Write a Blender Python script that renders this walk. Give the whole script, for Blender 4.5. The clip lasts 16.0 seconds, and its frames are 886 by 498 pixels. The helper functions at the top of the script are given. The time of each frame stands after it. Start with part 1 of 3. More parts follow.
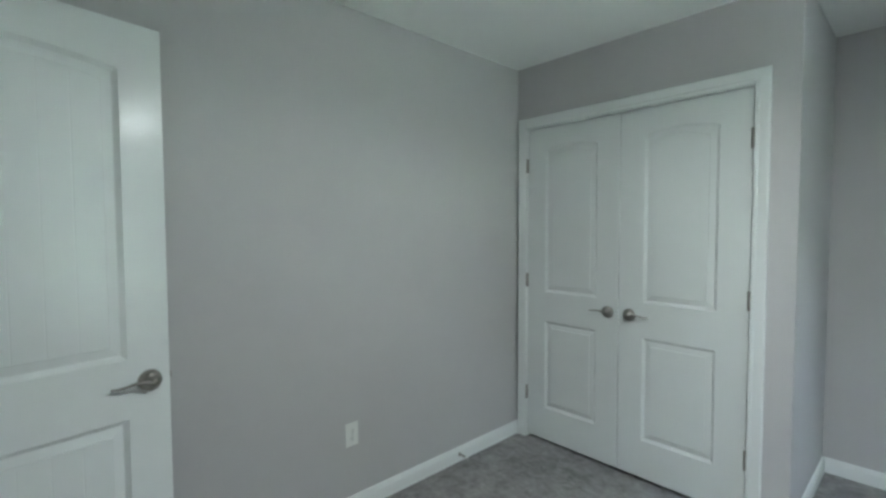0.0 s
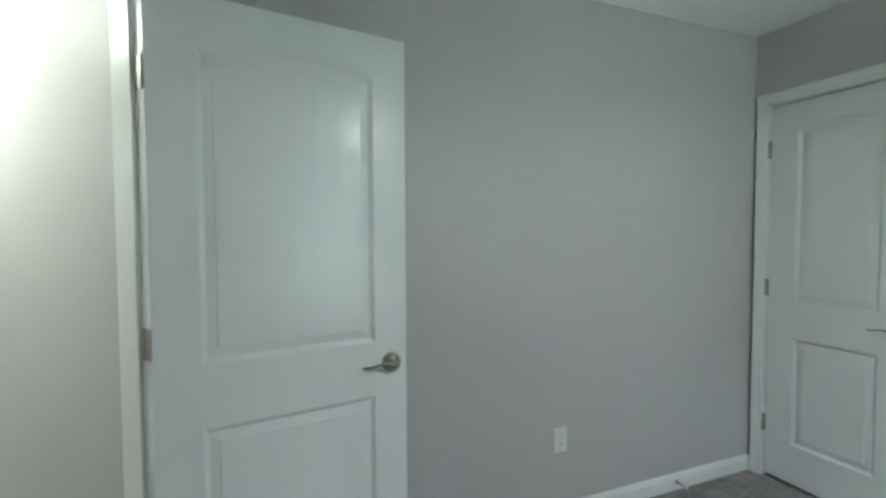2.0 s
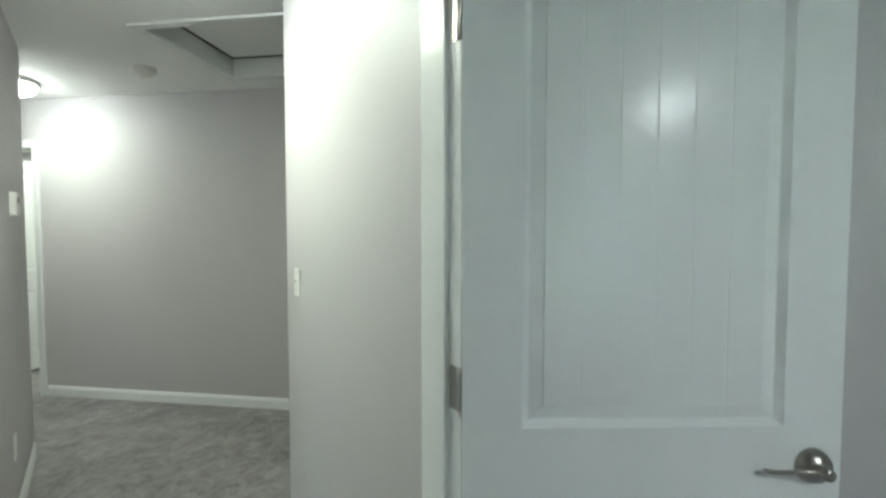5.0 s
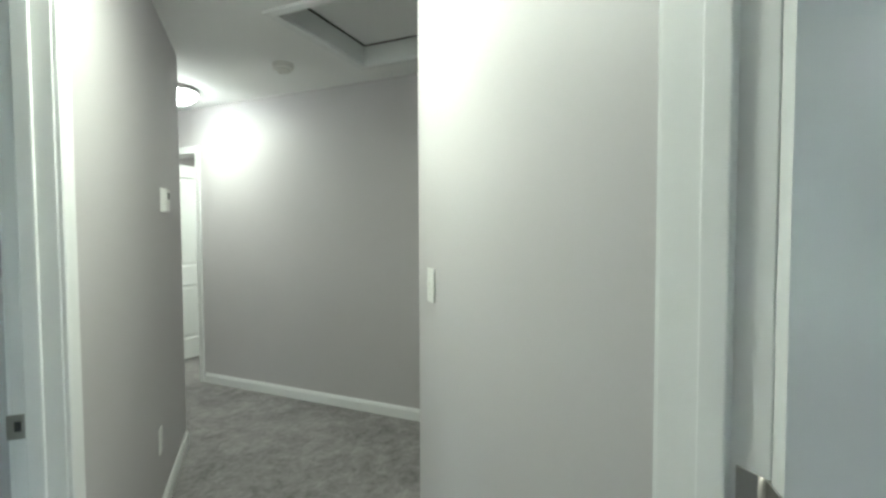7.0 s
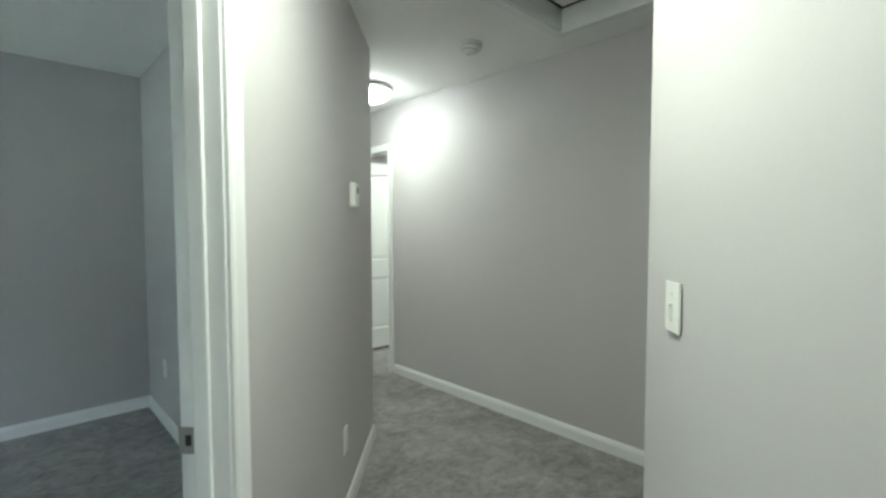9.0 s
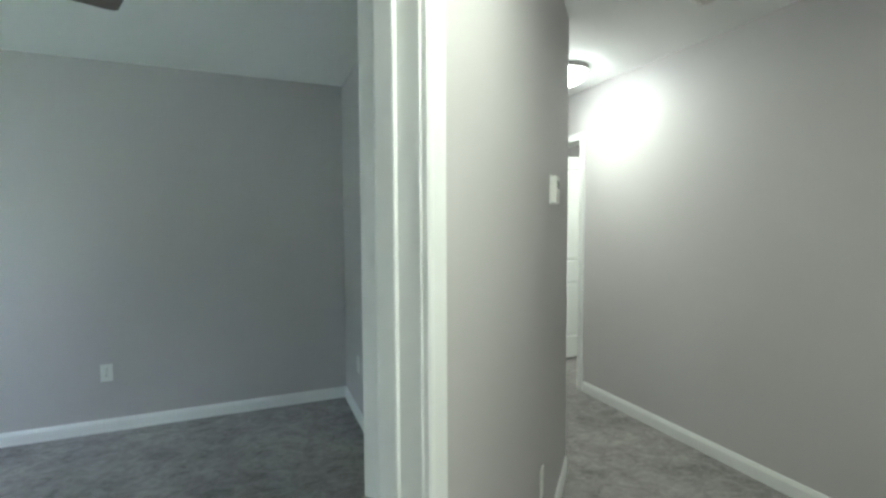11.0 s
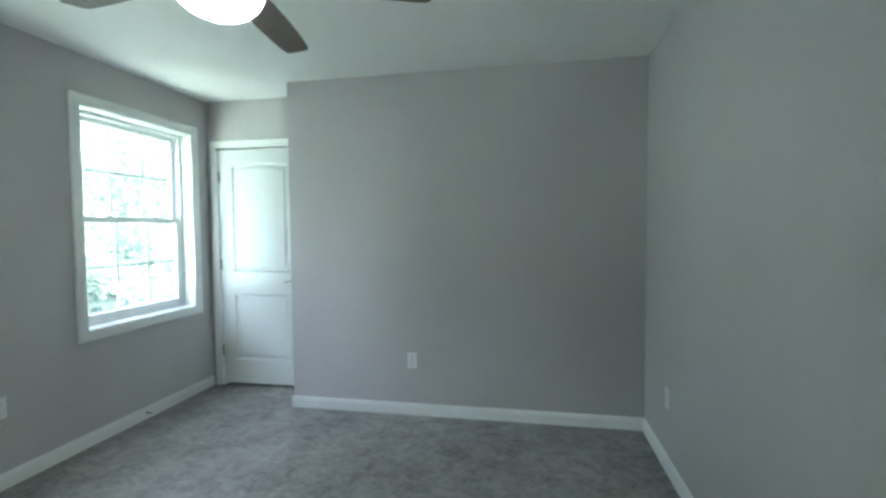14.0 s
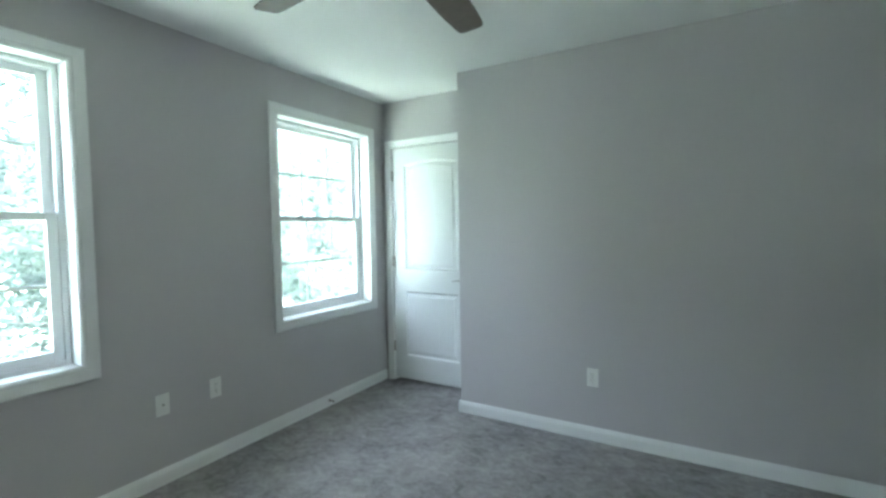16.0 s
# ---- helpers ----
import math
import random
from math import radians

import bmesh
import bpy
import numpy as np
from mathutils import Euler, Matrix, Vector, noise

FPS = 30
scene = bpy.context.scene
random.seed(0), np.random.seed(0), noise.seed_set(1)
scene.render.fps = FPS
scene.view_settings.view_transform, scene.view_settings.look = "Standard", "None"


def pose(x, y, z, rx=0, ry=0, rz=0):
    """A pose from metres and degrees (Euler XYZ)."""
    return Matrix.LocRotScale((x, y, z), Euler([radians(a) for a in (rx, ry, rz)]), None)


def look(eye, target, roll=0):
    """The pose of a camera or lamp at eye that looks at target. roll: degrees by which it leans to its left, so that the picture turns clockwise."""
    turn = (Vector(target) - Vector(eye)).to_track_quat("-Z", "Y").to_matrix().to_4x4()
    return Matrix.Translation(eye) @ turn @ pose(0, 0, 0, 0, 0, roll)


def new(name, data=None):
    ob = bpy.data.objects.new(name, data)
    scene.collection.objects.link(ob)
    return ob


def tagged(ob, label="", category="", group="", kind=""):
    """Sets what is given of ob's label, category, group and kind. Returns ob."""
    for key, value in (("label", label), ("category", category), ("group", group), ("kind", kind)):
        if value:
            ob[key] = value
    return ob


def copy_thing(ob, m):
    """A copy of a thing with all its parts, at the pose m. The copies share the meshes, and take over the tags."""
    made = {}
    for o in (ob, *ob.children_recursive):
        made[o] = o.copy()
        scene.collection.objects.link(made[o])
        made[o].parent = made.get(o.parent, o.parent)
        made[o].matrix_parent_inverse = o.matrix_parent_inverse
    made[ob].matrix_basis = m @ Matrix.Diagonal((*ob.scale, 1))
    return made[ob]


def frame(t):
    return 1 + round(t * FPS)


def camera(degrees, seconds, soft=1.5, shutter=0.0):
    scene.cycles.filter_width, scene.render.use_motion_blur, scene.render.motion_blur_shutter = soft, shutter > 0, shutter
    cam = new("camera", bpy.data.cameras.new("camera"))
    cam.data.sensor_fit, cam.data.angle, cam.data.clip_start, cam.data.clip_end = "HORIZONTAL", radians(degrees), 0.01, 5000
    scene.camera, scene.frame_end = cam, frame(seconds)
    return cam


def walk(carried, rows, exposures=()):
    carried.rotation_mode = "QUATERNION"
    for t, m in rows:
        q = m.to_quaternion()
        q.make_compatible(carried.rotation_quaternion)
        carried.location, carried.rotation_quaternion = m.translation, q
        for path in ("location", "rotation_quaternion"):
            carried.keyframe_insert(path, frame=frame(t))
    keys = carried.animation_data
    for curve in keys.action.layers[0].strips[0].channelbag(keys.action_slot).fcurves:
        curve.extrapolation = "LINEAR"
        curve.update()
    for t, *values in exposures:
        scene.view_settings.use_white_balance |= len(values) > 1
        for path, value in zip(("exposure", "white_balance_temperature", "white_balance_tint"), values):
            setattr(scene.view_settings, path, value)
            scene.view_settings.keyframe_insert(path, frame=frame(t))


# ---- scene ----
cam = camera(88.6, 16.0, soft=2.7)
PATH = [
    (0, (0.238, 0.203, 1.395), (-1.23, 1.558, 1.306), -0.2),
    (0.5, (0.225, 0.183, 1.387), (-1.389, 1.36, 1.301), -0.2),
    (1, (0.198, 0.155, 1.386), (-1.527, 1.163, 1.298), -0.2),
    (1.5, (0.145, 0.116, 1.381), (-1.656, 0.982, 1.296), -0.2),
    (2, (0.073, 0.075, 1.371), (-1.785, 0.81, 1.292), -0.2),
    (2.5, (-0.005, 0.023, 1.371), (-1.906, 0.641, 1.295), -0.2),
    (3, (-0.088, -0.023, 1.361), (-2.023, 0.477, 1.298), -0.3),
    (3.5, (-0.167, -0.037, 1.369), (-2.138, 0.294, 1.293), -0.2),
    (4, (-0.277, -0.059, 1.37), (-2.27, 0.095, 1.299), -0.1),
    (4.5, (-0.38, -0.083, 1.38), (-2.378, -0.153, 1.304), -0.0),
    (5, (-0.475, -0.122, 1.387), (-2.452, -0.41, 1.298), 0.0),
    (7.3, (-0.907, -0.375, 1.344), (-2.701, -1.254, 1.267), -0.1),
    (7.5, (-0.94, -0.403, 1.342), (-2.705, -1.34, 1.265), -0.0),
    (8, (-1.033, -0.486, 1.34), (-2.685, -1.61, 1.262), 0.1),
    (8.5, (-1.114, -0.538, 1.339), (-2.616, -1.856, 1.259), -0.1),
    (8.7, (-1.13, -0.564, 1.343), (-2.583, -1.935, 1.256), -0.1),
    (11, (-1.252, -0.969, 1.366), (-2.009, -2.817, 1.261), -0.3),
    (11.5, (-1.25, -1.055, 1.346), (-1.776, -2.982, 1.259), -0.3),
    (12, (-1.256, -1.142, 1.372), (-1.513, -3.123, 1.266), -0.6),
    (12.5, (-1.251, -1.21, 1.377), (-1.258, -3.207, 1.266), -0.7),
    (13, (-1.221, -1.281, 1.337), (-1.057, -3.272, 1.244), -0.7),
    (13.5, (-1.176, -1.353, 1.328), (-0.893, -3.331, 1.243), -0.5),
    (14, (-1.131, -1.426, 1.345), (-0.761, -3.39, 1.256), -0.5),
    (14.5, (-1.083, -1.502, 1.35), (-0.609, -3.443, 1.258), -0.6),
    (15, (-1.036, -1.583, 1.352), (-0.39, -3.474, 1.261), -0.8),
    (15.5, (-0.972, -1.638, 1.358), (-0.14, -3.454, 1.262), -0.9),
    (16, (-0.935, -1.697, 1.347), (0.083, -3.417, 1.253), -0.9),
]
EXPOSURES = [(0.0, 5.05, 5650, 0), (16.0, 5.05, 5650, 0)]
walk(cam, [(t, look(eye, target, roll)) for t, eye, target, roll in PATH], EXPOSURES)

# ---- world, sun and lamps ----
world = bpy.data.worlds.new("sky")
scene.world = world
world.use_nodes = True
wn = world.node_tree
wn.nodes.clear()
sky = wn.nodes.new("ShaderNodeTexSky")
sky.sky_type, sky.sun_disc = "NISHITA", False
sky.sun_elevation, sky.sun_rotation = radians(63), radians(200)
sky_back = wn.nodes.new("ShaderNodeBackground")
sky_back.inputs["Strength"].default_value = 0.150
sky_out = wn.nodes.new("ShaderNodeOutputWorld")
haze = wn.nodes.new("ShaderNodeHueSaturation")
haze.inputs["Saturation"].default_value = 0.34
wn.links.new(sky.outputs[0], haze.inputs["Color"])
wn.links.new(haze.outputs[0], sky_back.inputs[0])
wn.links.new(sky_back.outputs[0], sky_out.inputs[0])

sun_data = bpy.data.lights.new("sun", "SUN")
sun_data.energy, sun_data.angle, sun_data.color = 5.0, radians(0.6), (1.0, 0.95, 0.87)
sun = new("sun", sun_data)
sun.matrix_world = look((-3.4, -9.4, 19.6), (0, 0, 0))


def lamp(name, place, watts, size, colour):
    """A disc that shines downwards from under a glass bowl."""
    data = bpy.data.lights.new(name, "AREA")
    data.shape, data.size = "DISK", size
    data.energy, data.color = watts, colour
    ob = new(name, data)
    ob.location = place
    return ob


HALL_LAMP = (-3.24, -3.61)
# unseen light, added to brighten the switch and thermostat walls
ENTRY_FILL = (-1.775, -1.275)
# unseen light, added so the far door's leaf is not dark
BATH_FILL = (-4.55, -4.10)
FAN_2 = (-0.08, -2.86)
FAN_1 = (0.10, 1.30)
WARM = (0.97, 0.93, 0.67)
lamp("hall_lamp_light", (*HALL_LAMP, 2.310), 0.21, 0.32, WARM)
lamp("entry_fill_light", (*ENTRY_FILL, 2.310), 0.44, 0.32, WARM)
lamp("bath_fill_light", (*BATH_FILL, 2.310), 0.36, 0.28, WARM)
lamp("fan_lamp_light", (*FAN_2, 2.070), 0.05, 0.22, WARM)
lamp("fan_lamp_light", (*FAN_1, 2.070), 0.56, 0.22, (0.99, 0.955, 0.88))


# ---- materials ----
def material(name, colour, rough=0.6, metal=0.0, grain=0.0, grain_scale=40.0, bump=0.0, bump_scale=200.0, stain=0.0, stain_scale=2.0, emit=0.0):
    m = bpy.data.materials.new(name)
    m.use_nodes = True
    t = m.node_tree
    b = t.nodes["Principled BSDF"]
    b.inputs["Roughness"].default_value, b.inputs["Metallic"].default_value = rough, metal
    b.inputs["Base Color"].default_value = (*colour, 1)
    place = t.nodes.new("ShaderNodeTexCoord")
    if grain or stain:
        fine, broad = t.nodes.new("ShaderNodeTexNoise"), t.nodes.new("ShaderNodeTexNoise")
        fine.inputs["Scale"].default_value, fine.inputs["Detail"].default_value = grain_scale, 6
        broad.inputs["Scale"].default_value, broad.inputs["Detail"].default_value = stain_scale, 5
        add = t.nodes.new("ShaderNodeMath")
        add.operation = "MULTIPLY_ADD"
        scaled = t.nodes.new("ShaderNodeMath")
        scaled.operation = "MULTIPLY_ADD"
        add.inputs[1].default_value, add.inputs[2].default_value = grain * 2, 1 - grain - stain
        scaled.inputs[1].default_value = stain * 2
        t.links.new(place.outputs["Object"], fine.inputs["Vector"])
        t.links.new(place.outputs["Object"], broad.inputs["Vector"])
        t.links.new(fine.outputs["Fac"], add.inputs[0])
        t.links.new(broad.outputs["Fac"], scaled.inputs[0])
        t.links.new(add.outputs[0], scaled.inputs[2])
        mult = t.nodes.new("ShaderNodeVectorMath")
        mult.operation = "SCALE"
        mult.inputs[0].default_value = colour
        t.links.new(scaled.outputs[0], mult.inputs["Scale"])
        t.links.new(mult.outputs[0], b.inputs["Base Color"])
    if bump:
        n = t.nodes.new("ShaderNodeTexNoise")
        n.inputs["Scale"].default_value, n.inputs["Detail"].default_value = bump_scale, 3
        p = t.nodes.new("ShaderNodeBump")
        p.inputs["Strength"].default_value, p.inputs["Distance"].default_value = bump, 0.002
        t.links.new(place.outputs["Object"], n.inputs["Vector"])
        t.links.new(n.outputs["Fac"], p.inputs["Height"])
        t.links.new(p.outputs[0], b.inputs["Normal"])
    if emit:
        b.inputs["Emission Color"].default_value, b.inputs["Emission Strength"].default_value = (*colour, 1), emit
    return m


WALL = material("grey wall paint", (0.525, 0.506, 0.508), 0.55, grain=0.015, grain_scale=90, bump=0.06, bump_scale=320, stain=0.03, stain_scale=1.3)
CEILING = material("white ceiling paint", (0.88, 0.885, 0.87), 0.8, grain=0.01, grain_scale=60, bump=0.12, bump_scale=260, stain=0.02)
TRIM = material("white semi-gloss trim paint", (0.80, 0.81, 0.80), 0.30, grain=0.008, grain_scale=50, bump=0.05, bump_scale=120, stain=0.015, stain_scale=3)
DOOR_WHITE = material("white satin door paint", (0.73, 0.745, 0.735), 0.21, grain=0.008, grain_scale=60, bump=0.02, bump_scale=160, stain=0.015, stain_scale=3)
DOOR_WHITE.node_tree.nodes["Principled BSDF"].inputs["Specular IOR Level"].default_value = 0.29


def carpet_material():
    m = bpy.data.materials.new("grey cut-pile carpet")
    m.use_nodes = True
    t = m.node_tree
    b = t.nodes["Principled BSDF"]
    b.inputs["Roughness"].default_value = 0.95
    b.inputs["Sheen Weight"].default_value, b.inputs["Sheen Roughness"].default_value = 0.25, 0.5
    place = t.nodes.new("ShaderNodeTexCoord")
    total = None
    for scale, stretch, weight, warp in ((1.1, (1.3, 0.8, 1), 0.10, 0.4), (3.2, (1, 1, 1), 0.17, 0.6), (11.0, (0.9, 1.1, 1), 0.21, 0.8), (34.0, (0.9, 1.1, 1), 0.17, 0.8), (230.0, (1, 1, 1), 0.10, 0.0)):
        grid = t.nodes.new("ShaderNodeMapping")
        grid.inputs["Scale"].default_value = stretch
        grid.inputs["Rotation"].default_value = (0, 0, 0.6)
        n = t.nodes.new("ShaderNodeTexNoise")
        n.inputs["Scale"].default_value, n.inputs["Detail"].default_value, n.inputs["Distortion"].default_value = scale, 5, warp
        spread = t.nodes.new("ShaderNodeMapRange")
        spread.inputs["From Min"].default_value, spread.inputs["From Max"].default_value = 0.34, 0.66
        spread.inputs["To Min"].default_value, spread.inputs["To Max"].default_value = -weight, weight
        t.links.new(place.outputs["Object"], grid.inputs["Vector"])
        t.links.new(grid.outputs[0], n.inputs["Vector"])
        t.links.new(n.outputs["Fac"], spread.inputs["Value"])
        add = t.nodes.new("ShaderNodeMath")
        add.operation = "ADD"
        t.links.new(spread.outputs[0], add.inputs[0])
        if total is None:
            add.inputs[1].default_value = 1.0
        else:
            t.links.new(total, add.inputs[1])
        total = add.outputs[0]
    tone = t.nodes.new("ShaderNodeVectorMath")
    tone.operation = "SCALE"
    tone.inputs[0].default_value = (0.235, 0.221, 0.219)
    t.links.new(total, tone.inputs["Scale"])
    t.links.new(tone.outputs[0], b.inputs["Base Color"])
    p = t.nodes.new("ShaderNodeBump")
    p.inputs["Strength"].default_value, p.inputs["Distance"].default_value = 0.8, 0.004
    t.links.new(total, p.inputs["Height"])
    t.links.new(p.outputs[0], b.inputs["Normal"])
    return m


CARPET = carpet_material()
NICKEL = material("brushed satin nickel", (0.34, 0.32, 0.295), 0.30, 1.0, grain=0.03, grain_scale=120)
HINGE = material("satin nickel hinge", (0.40, 0.38, 0.35), 0.38, 1.0, grain=0.03, grain_scale=90)
PLASTIC = material("white plastic", (0.80, 0.80, 0.77), 0.35, grain=0.006)
SLOT = material("dark slot", (0.03, 0.03, 0.03), 0.7)
VINYL = material("white window vinyl", (0.80, 0.82, 0.82), 0.35, grain=0.006)
BLADE = material("weathered brown fan blade", (0.17, 0.135, 0.115), 0.5, grain=0.20, grain_scale=30, stain=0.15, stain_scale=6)
BRONZE = material("brushed nickel fan body", (0.35, 0.33, 0.31), 0.35, 1.0, grain=0.03)
GLOW = material("lit opal glass", (1.0, 0.96, 0.85), 0.3, emit=1.15)
GLOW_FAN = material("dimmer lit opal glass", (1.0, 0.97, 0.90), 0.3, emit=0.36)
LEAF = material("green foliage", (0.055, 0.080, 0.058), 0.6, grain=0.3, grain_scale=3)
lt = LEAF.node_tree
thin = lt.nodes.new("ShaderNodeBsdfTranslucent")
thin.inputs["Color"].default_value = (0.11, 0.16, 0.125, 1)
both_sides = lt.nodes.new("ShaderNodeMixShader")
both_sides.inputs[0].default_value = 0.5
lt.links.new(lt.nodes["Principled BSDF"].outputs[0], both_sides.inputs[1])
lt.links.new(thin.outputs[0], both_sides.inputs[2])
lt.links.new(both_sides.outputs[0], lt.nodes["Material Output"].inputs[0])
BARK = material("grey brown bark", (0.26, 0.23, 0.20), 0.9, grain=0.3, grain_scale=12, bump=0.6, bump_scale=30)
# much paler than grass, so the ground reflects daylight onto the ceilings
GRASS = material("lawn", (0.345, 0.395, 0.325), 0.9, grain=0.3, grain_scale=4, stain=0.3, stain_scale=0.3)
GLASS = bpy.data.materials.new("window glass")
GLASS.use_nodes = True
GLASS.node_tree.nodes["Principled BSDF"].inputs["Transmission Weight"].default_value = 1.0
GLASS.node_tree.nodes["Principled BSDF"].inputs["Roughness"].default_value = 0.0
GLASS.node_tree.nodes["Principled BSDF"].inputs["IOR"].default_value = 1.02
# a small translucent share veils the panes, imitating glare that pales the foliage
gt = GLASS.node_tree
glare, veil = gt.nodes.new("ShaderNodeBsdfTranslucent"), gt.nodes.new("ShaderNodeMixShader")
glare.inputs["Color"].default_value = (0.82, 0.90, 0.87, 1)
veil.inputs[0].default_value = 0.03
gt.links.new(gt.nodes["Principled BSDF"].outputs[0], veil.inputs[1])
gt.links.new(glare.outputs[0], veil.inputs[2])
gt.links.new(veil.outputs[0], gt.nodes["Material Output"].inputs[0])


# ---- mesh helpers ----
def mesh_object(name, bm, mat, smooth=False):
    bmesh.ops.recalc_face_normals(bm, faces=bm.faces)
    me = bpy.data.meshes.new(name)
    bm.to_mesh(me)
    bm.free()
    me.materials.append(mat)
    if smooth:
        for poly in me.polygons:
            poly.use_smooth = True
    return new(name, me)


def part(name, bm, mat, parent, label="", smooth=False):
    ob = mesh_object(name, bm, mat, smooth)
    ob.parent = parent
    if label:
        tagged(ob, label)
    return ob


def prism(points, z0, z1, bm=None):
    """An upright prism over a plan polygon."""
    bm = bm or bmesh.new()
    low = [bm.verts.new((x, y, z0)) for x, y in points]
    high = [bm.verts.new((x, y, z1)) for x, y in points]
    bm.faces.new(low)
    bm.faces.new(high)
    for i in range(len(points)):
        j = (i + 1) % len(points)
        bm.faces.new((low[i], low[j], high[j], high[i]))
    return bm


def box(x0, x1, y0, y1, z0, z1, bevel=0.0, bm=None):
    b = bmesh.new()
    prism([(x0, y0), (x1, y0), (x1, y1), (x0, y1)], z0, z1, b)
    if bevel:
        bmesh.ops.bevel(b, geom=b.edges[:], offset=bevel, segments=2, affect="EDGES", profile=0.6)
    if bm is None:
        return b
    me = bpy.data.meshes.new("tmp")
    b.to_mesh(me)
    b.free()
    bm.from_mesh(me)
    bpy.data.meshes.remove(me)
    return bm


def turned(profile, steps=28, axis="Z"):
    """A body of revolution from (radius, height) pairs."""
    bm = bmesh.new()
    rings = []
    for r, h in profile:
        ring = []
        for i in range(steps):
            a = 2 * math.pi * i / steps
            p = (r * math.cos(a), r * math.sin(a), h)
            ring.append(bm.verts.new(p if axis == "Z" else (p[0], p[2], p[1])))
        rings.append(ring)
    for a, b in zip(rings, rings[1:]):
        for i in range(steps):
            j = (i + 1) % steps
            bm.faces.new((a[i], a[j], b[j], b[i]))
    bm.faces.new(rings[0])
    bm.faces.new(rings[-1])
    return bm


def tube(path, radii, steps=10, flat=1.0):
    """A tube along a path; flat squeezes it sideways to the z axis."""
    bm = bmesh.new()
    rings = []
    pts = [Vector(p) for p in path]
    for i, p in enumerate(pts):
        d = (pts[min(i + 1, len(pts) - 1)] - pts[max(i - 1, 0)]).normalized()
        up = Vector((0, 0, 1)) if abs(d.z) < 0.9 else Vector((1, 0, 0))
        side = d.cross(up).normalized()
        up = side.cross(d)
        ring = []
        for k in range(steps):
            a = 2 * math.pi * k / steps
            ring.append(bm.verts.new(p + side * math.cos(a) * radii[i] + up * math.sin(a) * radii[i] * flat))
        rings.append(ring)
    for a, b in zip(rings, rings[1:]):
        for k in range(steps):
            j = (k + 1) % steps
            bm.faces.new((a[k], a[j], b[j], b[k]))
    bm.faces.new(rings[0])
    bm.faces.new(rings[-1])
    return bm


def profile_run(a, b, out, profile):
    """A moulding from plan point a to b with (depth, height) profile; out is the plan direction off the wall."""
    bm = bmesh.new()
    ends = []
    for p in (a, b):
        ends.append([bm.verts.new((p[0] + out[0] * d, p[1] + out[1] * d, z)) for d, z in profile])
    n = len(profile)
    for i in range(n):
        j = (i + 1) % n
        bm.faces.new((ends[0][i], ends[0][j], ends[1][j], ends[1][i]))
    bm.faces.new(ends[0])
    bm.faces.new(ends[1])
    return bm


def structure(name, bm, mat, label, category):
    return tagged(mesh_object(name, bm, mat), label, category, kind="structure")


# ---- large structure ----
CEIL = 2.44
DOOR_H = 2.03
HALL_S = 1 / math.sqrt(2)


def pq(p, q):
    """Plan point from its diagonal coordinates p = x + y, q = x - y."""
    return ((p + q) / 2, (p - q) / 2)


X_WEST, X_EAST = -1.67, 1.575
Y_CLOSET, NIB_X, Y_RECESS = 2.65, -0.162, 3.53
R1_SOUTH, R2_NORTH = -0.90, -1.02
X2_WEST, Y2_SOUTH, Y_ALC, X_ALC = -1.885, -4.570, -4.92, 0.628
X_FAR = -3.70
P_DOOR, P_DOOR_HALL = -1.602, -1.800
Q_HINGE, Q_BRIGHT = -1.165, -1.187
Q_STRIKE = Q_HINGE + 0.775 * math.sqrt(2)
Q_THERMO, Q_THERMO_ROOM = 0.135, 0.276
P_STRIKE = -3.096
P_HINGE2 = P_STRIKE + 0.775 * math.sqrt(2)
BW_END = pq(-3.452, -1.266)
HC = (-2.802, -2.982)
TH_START = Vector(pq(P_STRIKE - 0.03, Q_THERMO))
TH_DIR = (Vector(HC) - TH_START).normalized()
TH_OUT = Vector((TH_DIR.y, -TH_DIR.x))

G = "plain grey painted drywall"
structure("floor", prism([(-6.2, -6.3), (1.72, -6.3), (1.72, 4.2), (-6.2, 4.2)], -0.25, 0.0), CARPET, "mottled grey cut-pile carpet through rooms and hall", "carpet")


def ceiling_with_hatch():
    bm = bmesh.new()
    x0, x1, y0, y1 = -3.43, -2.64, -2.030, -1.065
    for a in ((-6.2, x0, -6.3, 4.2), (x1, 1.72, -6.3, 4.2), (x0, x1, -6.3, y0), (x0, x1, y1, 4.2)):
        box(*a, CEIL, CEIL + 0.12, 0, bm)
    return bm


structure("ceiling", ceiling_with_hatch(), CEILING, "flat white painted ceiling", "ceiling")

# room 1
structure("wall_west", prism([(X_WEST, P_DOOR - X_WEST), (X_WEST, 2.72), (X_WEST - 0.115, 2.72), (X_WEST - 0.115, P_DOOR - X_WEST - 0.047)], 0, CEIL), WALL, G, "wall")
structure("wall_closet_nib", prism([(-0.311, Y_CLOSET), (NIB_X, Y_CLOSET), (NIB_X, Y_RECESS), (-0.311, Y_RECESS)], 0, CEIL), WALL, G, "wall")
structure("wall_closet_head", prism([(X_WEST, Y_CLOSET), (-0.311, Y_CLOSET), (-0.311, Y_CLOSET + 0.115), (X_WEST, Y_CLOSET + 0.115)], DOOR_H + 0.03, CEIL), WALL, G, "wall")
structure("wall_closet_back", prism([(X_WEST - 0.115, Y_RECESS - 0.002), (-0.311, Y_RECESS - 0.002), (-0.311, Y_RECESS + 0.1), (X_WEST - 0.115, Y_RECESS + 0.1)], 0, CEIL), WALL, G, "wall")
structure("wall_closet_side", prism([(X_WEST - 0.115, 2.72), (X_WEST, 2.72), (X_WEST, Y_RECESS - 0.002), (X_WEST - 0.115, Y_RECESS - 0.002)], 0, CEIL), WALL, G, "wall")
